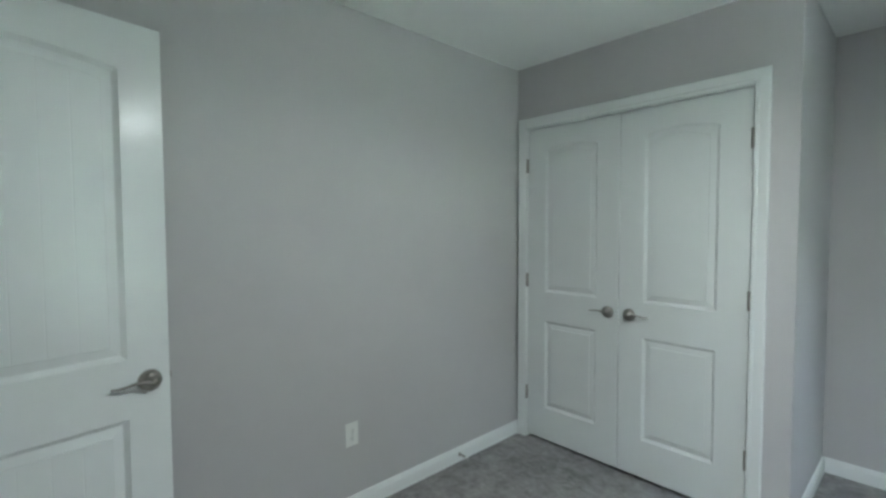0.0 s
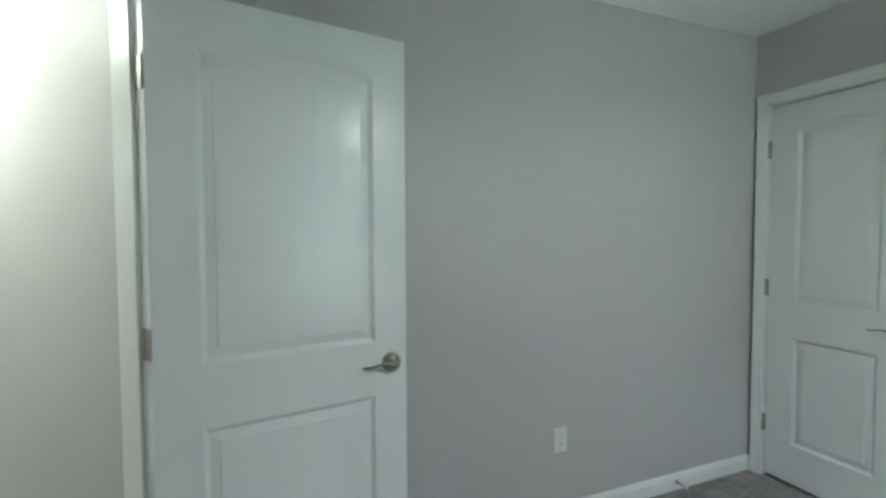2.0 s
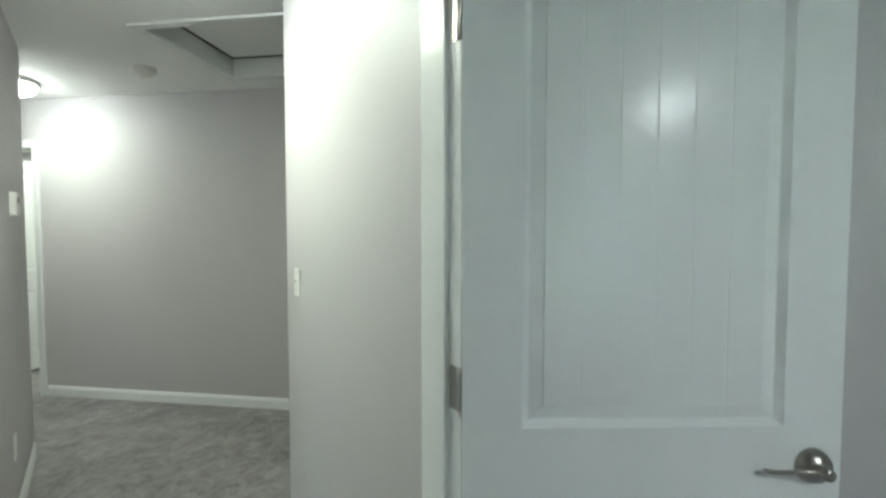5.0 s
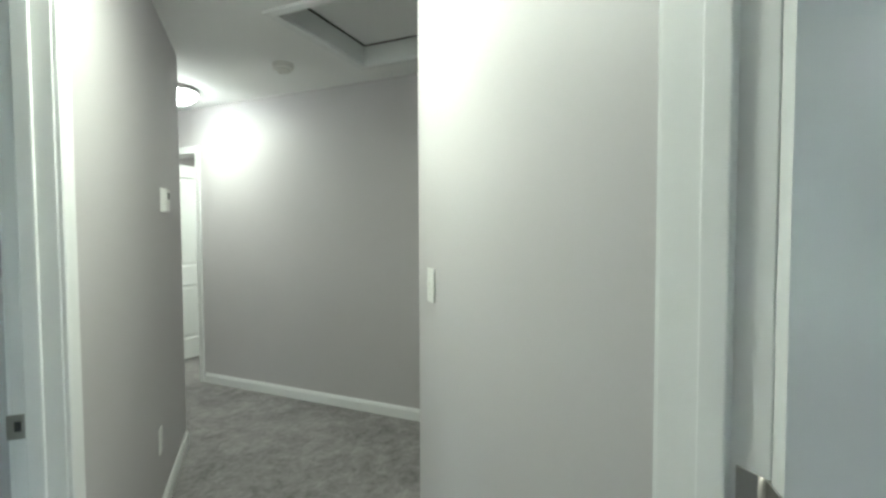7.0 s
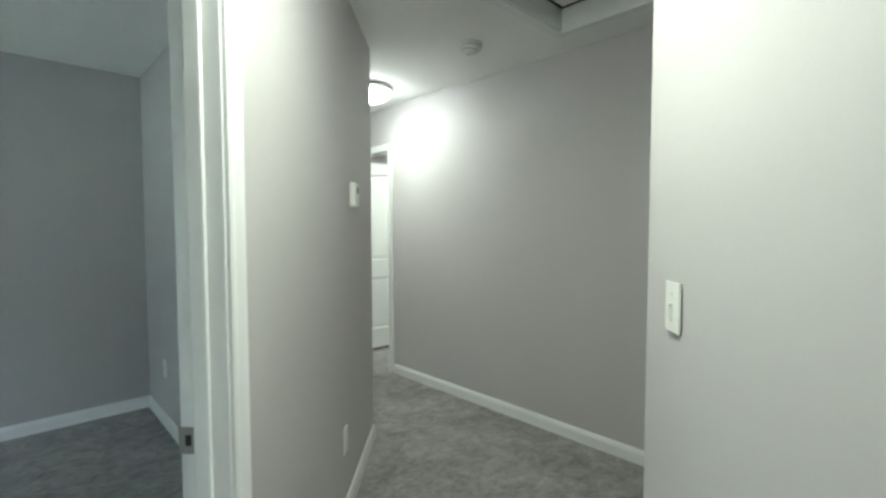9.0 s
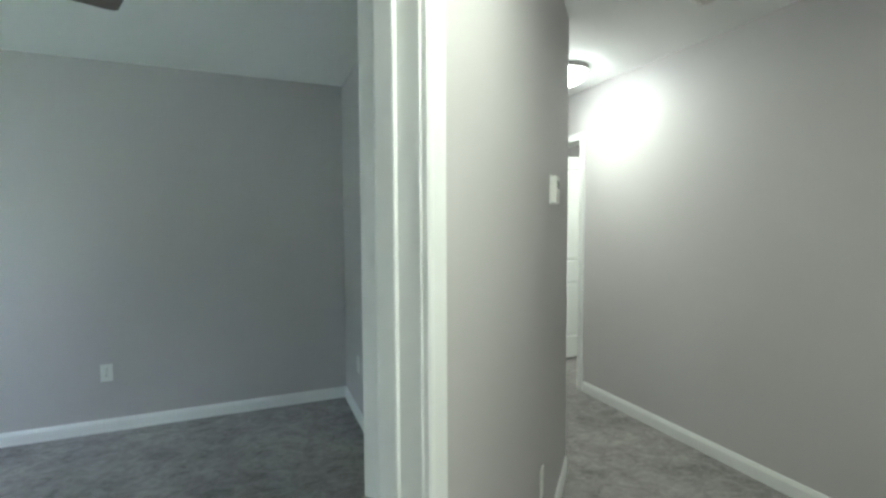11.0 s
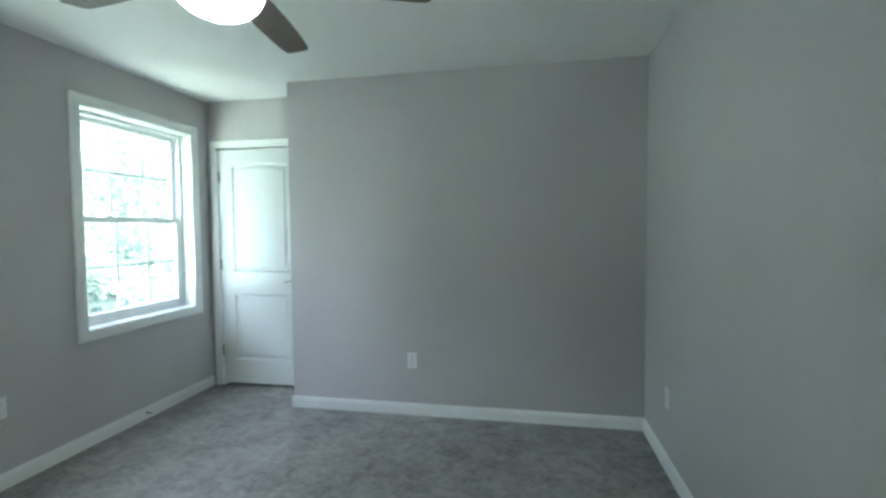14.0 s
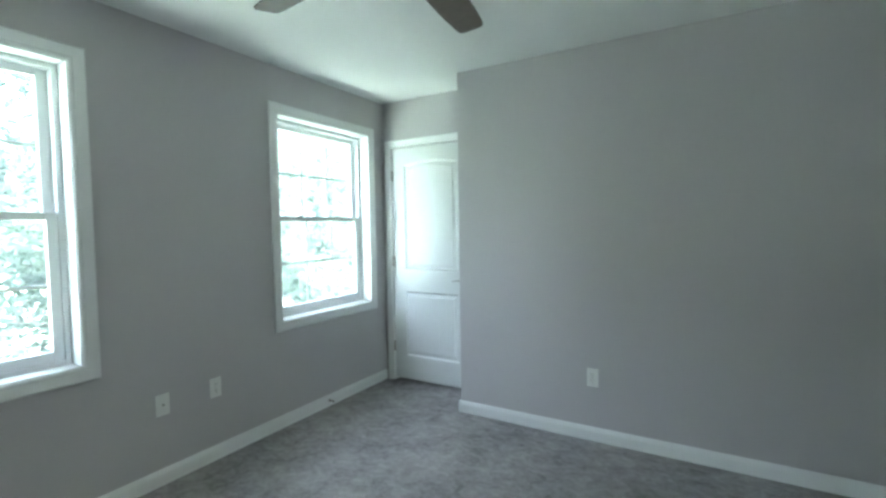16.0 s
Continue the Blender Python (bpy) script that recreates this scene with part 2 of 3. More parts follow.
structure("wall_recess", prism([(-0.311, Y_RECESS), (X_EAST, Y_RECESS), (X_EAST, Y_RECESS + 0.115), (-0.311, Y_RECESS + 0.115)], 0, CEIL), WALL, G, "wall")
structure("wall_south", prism([(-0.702, R1_SOUTH), (X_EAST, R1_SOUTH), (X_EAST, R2_NORTH), (R2_NORTH + Q_THERMO_ROOM, R2_NORTH), pq(P_HINGE2 + 0.03, Q_THERMO_ROOM), pq(P_HINGE2 + 0.03, Q_THERMO), pq(P_DOOR_HALL, Q_THERMO)], 0, CEIL), WALL, G, "wall")
# diagonal wall with the first door: hinge side, strike side, head
structure("wall_door_hinge_side", prism([pq(P_DOOR, Q_HINGE - 0.03), (X_WEST, P_DOOR - X_WEST), (X_WEST - 0.115, P_DOOR - X_WEST - 0.047), pq(P_DOOR_HALL, Q_BRIGHT - 0.25), pq(P_DOOR_HALL, Q_BRIGHT - 0.06), pq(P_DOOR_HALL, Q_HINGE - 0.03)], 0, CEIL), WALL, G, "wall")
structure("wall_door_head", prism([pq(P_DOOR, Q_HINGE - 0.03), pq(P_DOOR, Q_STRIKE + 0.03), pq(P_DOOR_HALL, Q_STRIKE + 0.03), pq(P_DOOR_HALL, Q_HINGE - 0.03)], DOOR_H + 0.035, CEIL), WALL, G, "wall")
structure("wall_door_strike_side", prism([pq(P_DOOR, Q_STRIKE + 0.03), (-0.702, R1_SOUTH), pq(P_DOOR_HALL, Q_THERMO), pq(P_DOOR_HALL, Q_STRIKE + 0.03)], 0, CEIL), WALL, G, "wall")
# hall
structure("wall_hall_switch", prism([pq(P_DOOR_HALL - 0.004, Q_BRIGHT), BW_END, (BW_END[0], BW_END[1] + 0.163), pq(P_DOOR_HALL - 0.004, Q_BRIGHT - 0.163)], 0, CEIL), WALL, G, "wall")
structure("wall_hall_inner", prism([(BW_END[0], BW_END[1] + 0.163), (BW_END[0], 1.2), (BW_END[0] + 0.115, 1.2), (BW_END[0] + 0.115, BW_END[1] + 0.2)], 0, CEIL), WALL, G, "wall")
structure("wall_hall_end", prism([(X_FAR, 1.2), (BW_END[0], 1.2), (BW_END[0], 1.3), (X_FAR, 1.3)], 0, CEIL), WALL, G, "wall")
FAR_D0, FAR_D1 = -3.975, -4.735
structure("wall_far", prism([(X_FAR, FAR_D0), (X_FAR, 1.3), (X_FAR - 0.115, 1.3), (X_FAR - 0.115, FAR_D0)], 0, CEIL), WALL, G, "wall")
structure("wall_far_head", prism([(X_FAR, FAR_D1), (X_FAR, FAR_D0), (X_FAR - 0.115, FAR_D0), (X_FAR - 0.115, FAR_D1)], DOOR_H + 0.035, CEIL), WALL, G, "wall")
structure("wall_far_side", prism([(X_FAR, -6.0), (X_FAR, FAR_D1), (X_FAR - 0.115, FAR_D1), (X_FAR - 0.115, -6.0)], 0, CEIL), WALL, G, "wall")
structure("wall_hall_thermostat", prism([pq(P_STRIKE - 0.03, Q_THERMO), HC, (HC[0], HC[1] - 0.163), (X2_WEST - 0.115, X2_WEST - Q_THERMO_ROOM - 0.115), (X2_WEST, X2_WEST - Q_THERMO_ROOM), pq(P_STRIKE - 0.03, Q_THERMO_ROOM)], 0, CEIL), WALL, G, "wall")
structure("wall_hall_corner", prism([(HC[0], HC[1] - 0.163), (HC[0], -6.0), (HC[0] + 0.115, -6.0), (HC[0] + 0.115, HC[1] - 0.05)], 0, CEIL), WALL, G, "wall")
structure("wall_hall_south", prism([(X_FAR, -6.0), (HC[0], -6.0), (HC[0], -6.1), (X_FAR, -6.1)], 0, CEIL), WALL, G, "wall")
# diagonal wall with the second door
structure("wall_second_door_head", prism([pq(P_STRIKE - 0.03, Q_THERMO), pq(P_HINGE2 + 0.03, Q_THERMO), pq(P_HINGE2 + 0.03, Q_THERMO_ROOM), pq(P_STRIKE - 0.03, Q_THERMO_ROOM)], DOOR_H + 0.035, CEIL), WALL, G, "wall")
# room 2
structure("wall_bedroom_west", prism([(X2_WEST, X2_WEST - Q_THERMO_ROOM), (X2_WEST, -4.9), (X2_WEST - 0.115, -4.9), (X2_WEST - 0.115, X2_WEST - Q_THERMO_ROOM - 0.115)], 0, CEIL), WALL, G, "wall")
structure("wall_bedroom_south", prism([(X2_WEST, Y2_SOUTH), (X_ALC, Y2_SOUTH), (X_ALC, Y2_SOUTH - 0.115), (X2_WEST, Y2_SOUTH - 0.115)], 0, CEIL), WALL, G, "wall")
LX0, LX1 = 0.712, 1.482
structure("wall_alcove_head", prism([(LX0 - 0.02, Y_ALC), (LX1 + 0.02, Y_ALC), (LX1 + 0.02, Y_ALC - 0.115), (LX0 - 0.02, Y_ALC - 0.115)], DOOR_H + 0.03, CEIL), WALL, G, "wall")
structure("wall_alcove_left", prism([(LX1 + 0.02, Y_ALC), (X_EAST, Y_ALC), (X_EAST, Y_ALC - 0.115), (LX1 + 0.02, Y_ALC - 0.115)], 0, CEIL), WALL, G, "wall")
structure("wall_alcove_right", prism([(0.3, Y_ALC), (LX0 - 0.02, Y_ALC), (LX0 - 0.02, Y_ALC - 0.115), (0.3, Y_ALC - 0.115)], 0, CEIL), WALL, G, "wall")
structure("wall_alcove_end", prism([(0.3, Y2_SOUTH - 0.115), (0.42, Y2_SOUTH - 0.115), (0.42, Y_ALC), (0.3, Y_ALC)], 0, CEIL), WALL, G, "wall")
structure("wall_alcove_closet", prism([(0.3, -5.6), (X_EAST + 0.16, -5.6), (X_EAST + 0.16, -5.5), (0.3, -5.5)], 0, CEIL), WALL, G, "wall")
structure("wall_alcove_closet_west", prism([(0.3, -5.5), (0.4, -5.5), (0.4, Y_ALC - 0.115), (0.3, Y_ALC - 0.115)], 0, CEIL), WALL, G, "wall")
structure("wall_alcove_closet_east", prism([(X_EAST, -5.5), (X_EAST + 0.16, -5.5), (X_EAST + 0.16, -5.035), (X_EAST, -5.035)], 0, CEIL), WALL, G, "wall")
# bathroom behind the far door
structure("wall_bath_end", prism([(-5.3, -5.6), (-5.2, -5.6), (-5.2, -3.0), (-5.3, -3.0)], 0, CEIL), WALL, G, "wall")
structure("wall_bath_north", prism([(-5.2, -3.1), (X_FAR - 0.115, -3.1), (X_FAR - 0.115, -3.0), (-5.2, -3.0)], 0, CEIL), WALL, G, "wall")
structure("wall_bath_south", prism([(-5.2, -5.6), (X_FAR - 0.115, -5.6), (X_FAR - 0.115, -5.5), (-5.2, -5.5)], 0, CEIL), WALL, G, "wall")

# windows in the east wall: casing's outer edges along y and z
WIN_Z0, WIN_Z1, CASE = 0.659, 2.195, 0.068
# third window is unseen, placed and sized to bring daylight into room 1
WINDOWS = [(-4.782, -3.711), (-2.700, -1.629), (1.38, 2.28)]


def east_wall():
    bm = bmesh.new()
    x0, x1 = X_EAST, X_EAST + 0.16
    edges = [-5.035]
    for a, b in WINDOWS:
        edges += [a + CASE - 0.012, b - CASE + 0.012]
    edges += [Y_RECESS + 0.115]
    for i in range(0, len(edges), 2):
        box(x0, x1, edges[i], edges[i + 1], 0, CEIL, 0, bm)
    for i in range(1, len(edges) - 1, 2):
        box(x0, x1, edges[i], edges[i + 1], 0, WIN_Z0 + CASE - 0.012, 0, bm)
        box(x0, x1, edges[i], edges[i + 1], WIN_Z1 - CASE + 0.012, CEIL, 0, bm)
    return bm


structure("wall_east", east_wall(), WALL, G, "wall")


# ---- trim ----
BASE = [(0, 0), (0.014, 0), (0.014, 0.062), (0.011, 0.070), (0.008, 0.078), (0.005, 0.085), (0, 0.085)]


def baseboard(a, b, out):
    structure("baseboard", profile_run(a, b, out, BASE), TRIM, "white painted baseboard along grey wall", "baseboard")


S = HALL_S
baseboard((X_WEST, P_DOOR - X_WEST + 0.02), (X_WEST, Y_CLOSET), (1, 0))
baseboard((-0.265, Y_CLOSET), (NIB_X + 0.014, Y_CLOSET), (0, -1))
baseboard((NIB_X, Y_CLOSET), (NIB_X, Y_RECESS), (1, 0))
baseboard((NIB_X, Y_RECESS), (X_EAST, Y_RECESS), (0, -1))
baseboard((X_EAST, R1_SOUTH), (X_EAST, Y_RECESS), (-1, 0))
baseboard((-0.65, R1_SOUTH), (X_EAST, R1_SOUTH), (0, 1))
baseboard(pq(P_DOOR_HALL - 0.09, Q_BRIGHT), BW_END, (S, -S))
baseboard((X_FAR, FAR_D0 + 0.062), (X_FAR, 1.2), (1, 0))
baseboard(tuple(TH_START + TH_DIR * 0.035), HC, tuple(TH_OUT))
baseboard((X2_WEST, X2_WEST - Q_THERMO_ROOM), (X2_WEST, Y2_SOUTH), (1, 0))
baseboard(pq(P_STRIKE - 0.12, Q_THERMO_ROOM), (X2_WEST, X2_WEST - Q_THERMO_ROOM), (S, -S))
baseboard((X2_WEST, Y2_SOUTH), (X_ALC + 0.014, Y2_SOUTH), (0, 1))
baseboard((X_ALC, Y2_SOUTH + 0.014), (X_ALC, Y2_SOUTH - 0.115), (1, 0))
baseboard((X_EAST, Y_ALC + 0.016), (X_EAST, R2_NORTH), (-1, 0))
baseboard((-0.70, R2_NORTH), (X_EAST, R2_NORTH), (0, -1))

# casing profile across its width (0 at the opening): thickness
CASING = [(0.0, 0.0), (0.0, 0.008), (0.004, 0.011), (0.012, 0.0125), (0.018, 0.0105), (0.040, 0.015), (0.054, 0.017), (0.060, 0.014), (0.060, 0.0)]


def casing_piece(length, mitre0, mitre1, width=0.060):
    """A casing leg along local z from 0 to length, opening side at local x = 0, face towards local -y; mitre: how much longer the outer edge is."""
    bm = bmesh.new()
    k = width / 0.060
    rows = []
    for z, m in ((0.0, -mitre0), (length, mitre1)):
        rows.append([bm.verts.new((u * k, -h, z + m * u / 0.060)) for u, h in CASING])
    n = len(CASING)
    for i in range(n):
        j = (i + 1) % n
        bm.faces.new((rows[0][i], rows[0][j], rows[1][j], rows[1][i]))
    bm.faces.new(rows[0])
    bm.faces.new(rows[1])
    return bm


def door_frame(name, m, width, depth, label, stop_at, front=True, back=True):
    """Jambs, stops and casings round an opening. Local: x from 0 to width, y from 0 (front face of the wall) to depth, z up."""
    top = tagged(new(name), label, "door frame", kind="structure")
    top.matrix_world = m
    h = DOOR_H + 0.012
    part("jamb", box(-0.02, 0.0, 0, depth, 0, h + 0.02, 0.0015), TRIM, top)
    part("jamb", box(width, width + 0.02, 0, depth, 0, h + 0.02, 0.0015), TRIM, top)
    part("head_jamb", box(0.0005, width - 0.0005, 0, depth, h, h + 0.02, 0.0015), TRIM, top)
    part("door_stop", box(-0.001, 0.011, stop_at, stop_at + 0.035, 0, h, 0.003), TRIM, top)
    part("door_stop", box(width - 0.011, width + 0.001, stop_at, stop_at + 0.035, 0, h, 0.003), TRIM, top)
    part("door_stop", box(0.012, width - 0.012, stop_at, stop_at + 0.035, h - 0.011, h + 0.001, 0.003), TRIM, top)
    r, w = 0.005, 0.060
    for wanted, y, flip in ((front, -0.001, 1), (back, depth + 0.001, -1)):
        if not wanted:
            continue
        face = Matrix.Translation((0, y, 0)) @ Matrix.Diagonal((1, flip, 1, 1))
        left = part("casing", casing_piece(h + r, 0, w), TRIM, top)
        left.matrix_basis = face @ Matrix.Translation((-r, 0, 0)) @ Matrix.Diagonal((-1, 1, 1, 1))
        right = part("casing", casing_piece(h + r, 0, w), TRIM, top)
        right.matrix_basis = face @ Matrix.Translation((width + r, 0, 0))
        head = part("casing", casing_piece(width + 2 * r, w, w), TRIM, top)
        head.matrix_basis = face @ Matrix.Translation((-r, 0, h + r)) @ Matrix(((0, 0, 1, 0), (0, 1, 0, 0), (1, 0, 0, 0), (0, 0, 0, 1)))
    return top


def plan_pose(origin, angle):
    return Matrix.Translation((origin[0], origin[1], 0)) @ Matrix.Rotation(radians(angle), 4, "Z")


# ---- doors ----
def door_face(bm, width, height, y, sign, ribs=True):
    """One moulded face with two sunk panels; the upper one has an arched head and both are ribbed like boards."""
    stile = 0.120 if width > 0.7 else 0.134
    panels = [(0.207, 0.774, 0.774), (0.964, 1.864, 1.891)]
    u0, u1 = stile, width - stile
    n = 6
    inset = 0.044
    cuts = [0.0]
    for i in range(1, n):
        g = i / n
        e = 0.0022 / (u1 - u0 - 2 * inset)
        cuts += [g - 2.2 * e, g - e, g, g + e, g + 2.2 * e]
    cuts += [1.0]
    extra = [(i + 0.5) / n for i in range(n)]
    samples = sorted(cuts + extra)
    groove = {round(i / n, 6) for i in range(1, n)}

    def vert(u, v, h):
        return bm.verts.new((u, y + sign * h, v))

    def quad(*v):
        bm.faces.new(v)

    for lo, hi, peak in panels:
        def top_at(s, d):
            return hi + (peak - hi) * (1 - (2 * s - 1) ** 2) - d
        rings = []
        for d, h in ((0, 0), (0.001, 0.0018), (0.013, 0.0110), (0.015, 0.0118), (0.018, 0.0115), (inset - 0.0012, 0.0066), (inset, 0.0035)):
            us = [u0 + d + s * (u1 - u0 - 2 * d) for s in samples]
            low = [vert(u, lo + d, h) for u in us]
            high = [vert(u, top_at(s, d), h) for u, s in zip(us, samples)]
            rings.append((low, high))
        for (l0, h0), (l1, h1) in zip(rings, rings[1:]):
            for i in range(len(samples) - 1):
                quad(l0[i], l0[i + 1], l1[i + 1], l1[i])
                quad(h0[i], h0[i + 1], h1[i + 1], h1[i])
            quad(l0[0], l1[0], h1[0], h0[0])
            quad(l0[-1], l1[-1], h1[-1], h0[-1])
        low, high = rings[-1]
        us = [u0 + inset + s * (u1 - u0 - 2 * inset) for s in samples]
        deep = [0.0042 if ribs and round(s, 6) in groove else 0.0035 for s in samples]
        fl = [low[i] if deep[i] < 0.0038 else vert(us[i], lo + inset + 0.002, deep[i]) for i in range(len(us))]
        fh = [high[i] if deep[i] < 0.0038 else vert(us[i], top_at(samples[i], inset) - 0.002, deep[i]) for i in range(len(us))]
        for i in range(len(us) - 1):
            quad(fl[i], fl[i + 1], fh[i + 1], fh[i])
            for f, o in ((fl, low), (fh, high)):
                if f[i] is not o[i]:
                    quad(o[i - 1], o[i], f[i])
                    quad(o[i], o[i + 1], f[i])
        if hi == panels[1][1]:
            tops = [vert(u0 + s * (u1 - u0), height, 0) for s in samples]
            o = rings[0][1]
            for i in range(len(samples) - 1):
                quad(o[i], o[i + 1], tops[i + 1], tops[i])
    for a, b, c, d in ((0, u0, 0, height), (u1, width, 0, height), (u0, u1, 0, panels[0][0]), (u0, u1, panels[0][2], panels[1][0])):
        quad(vert(a, c, 0), vert(b, c, 0), vert(b, d, 0), vert(a, d, 0))


def door_leaf(width, ribs=True, height=DOOR_H - 0.020, thick=0.035):
    """Local: hinge edge at x = 0, faces at y = 0 and y = thick, z from 0."""
    bm = bmesh.new()
    door_face(bm, width, height, 0.0, 1, ribs)
    door_face(bm, width, height, thick, -1, ribs)
    for a, b in (((0, 0), (0, thick)), ((width, 0), (width, thick))):
        v = [bm.verts.new((*a, 0)), bm.verts.new((*b, 0)), bm.verts.new((*b, height)), bm.verts.new((*a, height))]
        bm.faces.new(v)
    for z in (0, height):
        bm.faces.new([bm.verts.new(p) for p in ((0, 0, z), (width, 0, z), (width, thick, z), (0, thick, z))])
    bmesh.ops.remove_doubles(bm, verts=bm.verts, dist=0.00005)
    return bm


def lever(parent, x, z, face_y, out, toward, name="lever_handle"):
    """A lever on a domed round rose. out: which way along y it stands off; toward: which way along x it points."""
    rose = part(name, turned([(0.0350, 0.0), (0.0350, 0.004), (0.0335, 0.011), (0.0295, 0.019), (0.0225, 0.025), (0.0155, 0.027), (0.0130, 0.034), (0.012, 0.046), (0.0005, 0.047)], 32), NICKEL, parent, "brushed nickel lever handle on a domed round rose", True)
    rose.matrix_basis = Matrix.Translation((x, face_y, z)) @ Matrix.Rotation(radians(90 if out < 0 else -90), 4, "X")
    path, radii = [], []
    for i in range(21):
        s = i / 20
        wave = 0.007 * math.sin(s * 5.4 - 0.5) + 0.006 * s * s
        path.append((x + toward * (0.114 * s - 0.004), face_y + out * (0.042 + 0.004 * math.sin(s * 3.0) - 0.026 * s * s), z + wave))
        radii.append(0.0085 - 0.0032 * min(1.0, s * 1.6) if s < 0.97 else 0.0038)
    arm = part("lever", tube(path, radii, 10, 0.8), NICKEL, parent, "curved brushed nickel lever", True)
    arm.parent = rose
    arm.matrix_basis = rose.matrix_basis.inverted()
    return rose


def hinge_set(parent, heights, x, y, leaf_dir=(0.0, -1.0), radius=0.0058):
    """Butt hinges: a knuckle and the leaf let into the edge."""
    for z in heights:
        bm = turned([(radius, -0.045), (radius, 0.045)], 12)
        bmesh.ops.translate(bm, verts=bm.verts, vec=(x, y, z))
        hinge = part("hinge", bm, HINGE, parent, "satin nickel butt hinge", True)
        a = Vector((leaf_dir[0], leaf_dir[1]))
        nrm = Vector((-a.y, a.x))
        p0, p1 = Vector((x, y)), Vector((x, y)) + a * 0.032
        plate = prism([tuple(p0 - nrm * 0.0012), tuple(p1 - nrm * 0.0012), tuple(p1 + nrm * 0.0012), tuple(p0 + nrm * 0.0012)], z - 0.045, z + 0.045)
        part("hinge_leaf", plate, HINGE, hinge)


def door(name, m, width, label, handle_at, both=True, ribs=True):
    leaf = tagged(mesh_object(name, door_leaf(width, ribs), DOOR_WHITE), label, "door", kind="structure")
    leaf.matrix_world = m
    x = width - 0.060
    lever(leaf, x, handle_at, 0.0, -1, -1)
    if both:
        lever(leaf, x, handle_at, 0.035, 1, -1)
        part("latch_plate", box(width - 0.001, width + 0.0015, 0.006, 0.029, handle_at - 0.028, handle_at + 0.028), HINGE, leaf)
        part("latch_bolt", box(width, width + 0.011, 0.011, 0.024, handle_at - 0.010, handle_at + 0.010, 0.002), HINGE, leaf)
    return leaf


# first door: opened back along the west wall; its leaf lies parallel to the wall
FRAME1 = plan_pose(pq(P_DOOR, Q_HINGE), -45) @ Matrix.Diagonal((1, -1, 1, 1))
door_frame("door_frame_1", FRAME1, 0.775, 0.140, "white painted frame round the diagonal bedroom doorway", 0.040)
for hz in (0.290, 1.042, 1.790):
    part("hinge_leaf", box(-0.0005, 0.0016, 0.001, 0.034, hz - 0.029, hz + 0.061, 0.0006), HINGE, bpy.data.objects["door_frame_1"], "satin nickel hinge leaf")
LEAF1 = Matrix(((-0.163, -0.987, 0, -1.359), (0.987, -0.163, 0, -0.213), (0, 0, 1, 0.024), (0, 0, 0, 1)))
leaf1 = door("door_1", LEAF1, 0.770, "white two-panel arched bedroom door standing wide open", 0.885)
hinge_set(leaf1, (0.282, 1.034, 1.782), -0.004, 0.030, (0.0, -1.0))

# second door frame, with its strike plate
FRAME2 = plan_pose(pq(P_STRIKE, Q_THERMO), 45)
frame2 = door_frame("door_frame_2", FRAME2 @ Matrix.Diagonal((1, -1, 1, 1)), 0.775, 0.0995, "white painted frame round the second bedroom doorway", 0.038)
strike = part("strike_plate", box(-0.0005, 0.0015, 0.075, 0.111, 0.862, 0.921, 0.0006), HINGE, frame2, "satin nickel strike plate")
part("latch_hole", box(0.001, 0.002, 0.083, 0.096, 0.880, 0.904), SLOT, strike)

# closet double doors
FRAME3 = plan_pose((-1.588, Y_CLOSET), 0)
door_frame("door_frame_3", FRAME3, 1.256, 0.116, "white painted frame round the closet", 0.045, back=False)
cl_a = door("door_2", Matrix.Translation((-1.585, Y_CLOSET + 0.004, 0.024)), 0.6225, "closed white two-panel arched closet door", 0.892, both=False, ribs=False)
hinge_set(cl_a, (0.282, 1.032, 1.779), -0.003, -0.005, (0.0, 1.0), 0.0098)
cl_b = door("door_3", Matrix.Translation((-0.335, Y_CLOSET + 0.004, 0.024)) @ Matrix.Diagonal((-1, 1, 1, 1)), 0.6225, "closed white two-panel arched closet door", 0.892, both=False, ribs=False)
hinge_set(cl_b, (0.282, 1.032, 1.779), -0.003, -0.005, (0.0, 1.0), 0.0098)

# alcove door
FRAME4 = plan_pose((LX1, Y_ALC), 180)
door_frame("door_frame_4", FRAME4, LX1 - LX0, 0.115, "white painted frame round the alcove door", 0.045, back=False)
alc = door("door_4", Matrix.Translation((LX1 - 0.003, Y_ALC - 0.004, 0.024)) @ Matrix.Rotation(radians(180), 4, "Z"), 0.764, "closed white two-panel arched door beside the window", 0.887, both=False)
hinge_set(alc, (0.282, 1.032, 1.779), -0.003, -0.005, (0.0, 1.0), 0.0098)

# far doorway off the hall, its leaf open into the room behind
FRAME5 = plan_pose((X_FAR, FAR_D1 + 0.02), 90)
door_frame("door_frame_5", FRAME5, FAR_D0 - FAR_D1 - 0.04, 0.115, "white painted frame round the far doorway", 0.04)
far_leaf = door("door_5", Matrix.Translation((X_FAR - 0.118, FAR_D1 + 0.024, 0.024)) @ Matrix.Rotation(radians(180), 4, "Z") @ Matrix.Diagonal((1, -1, 1, 1)), 0.71, "white two-panel door open into the room beyond the hall", 0.892)

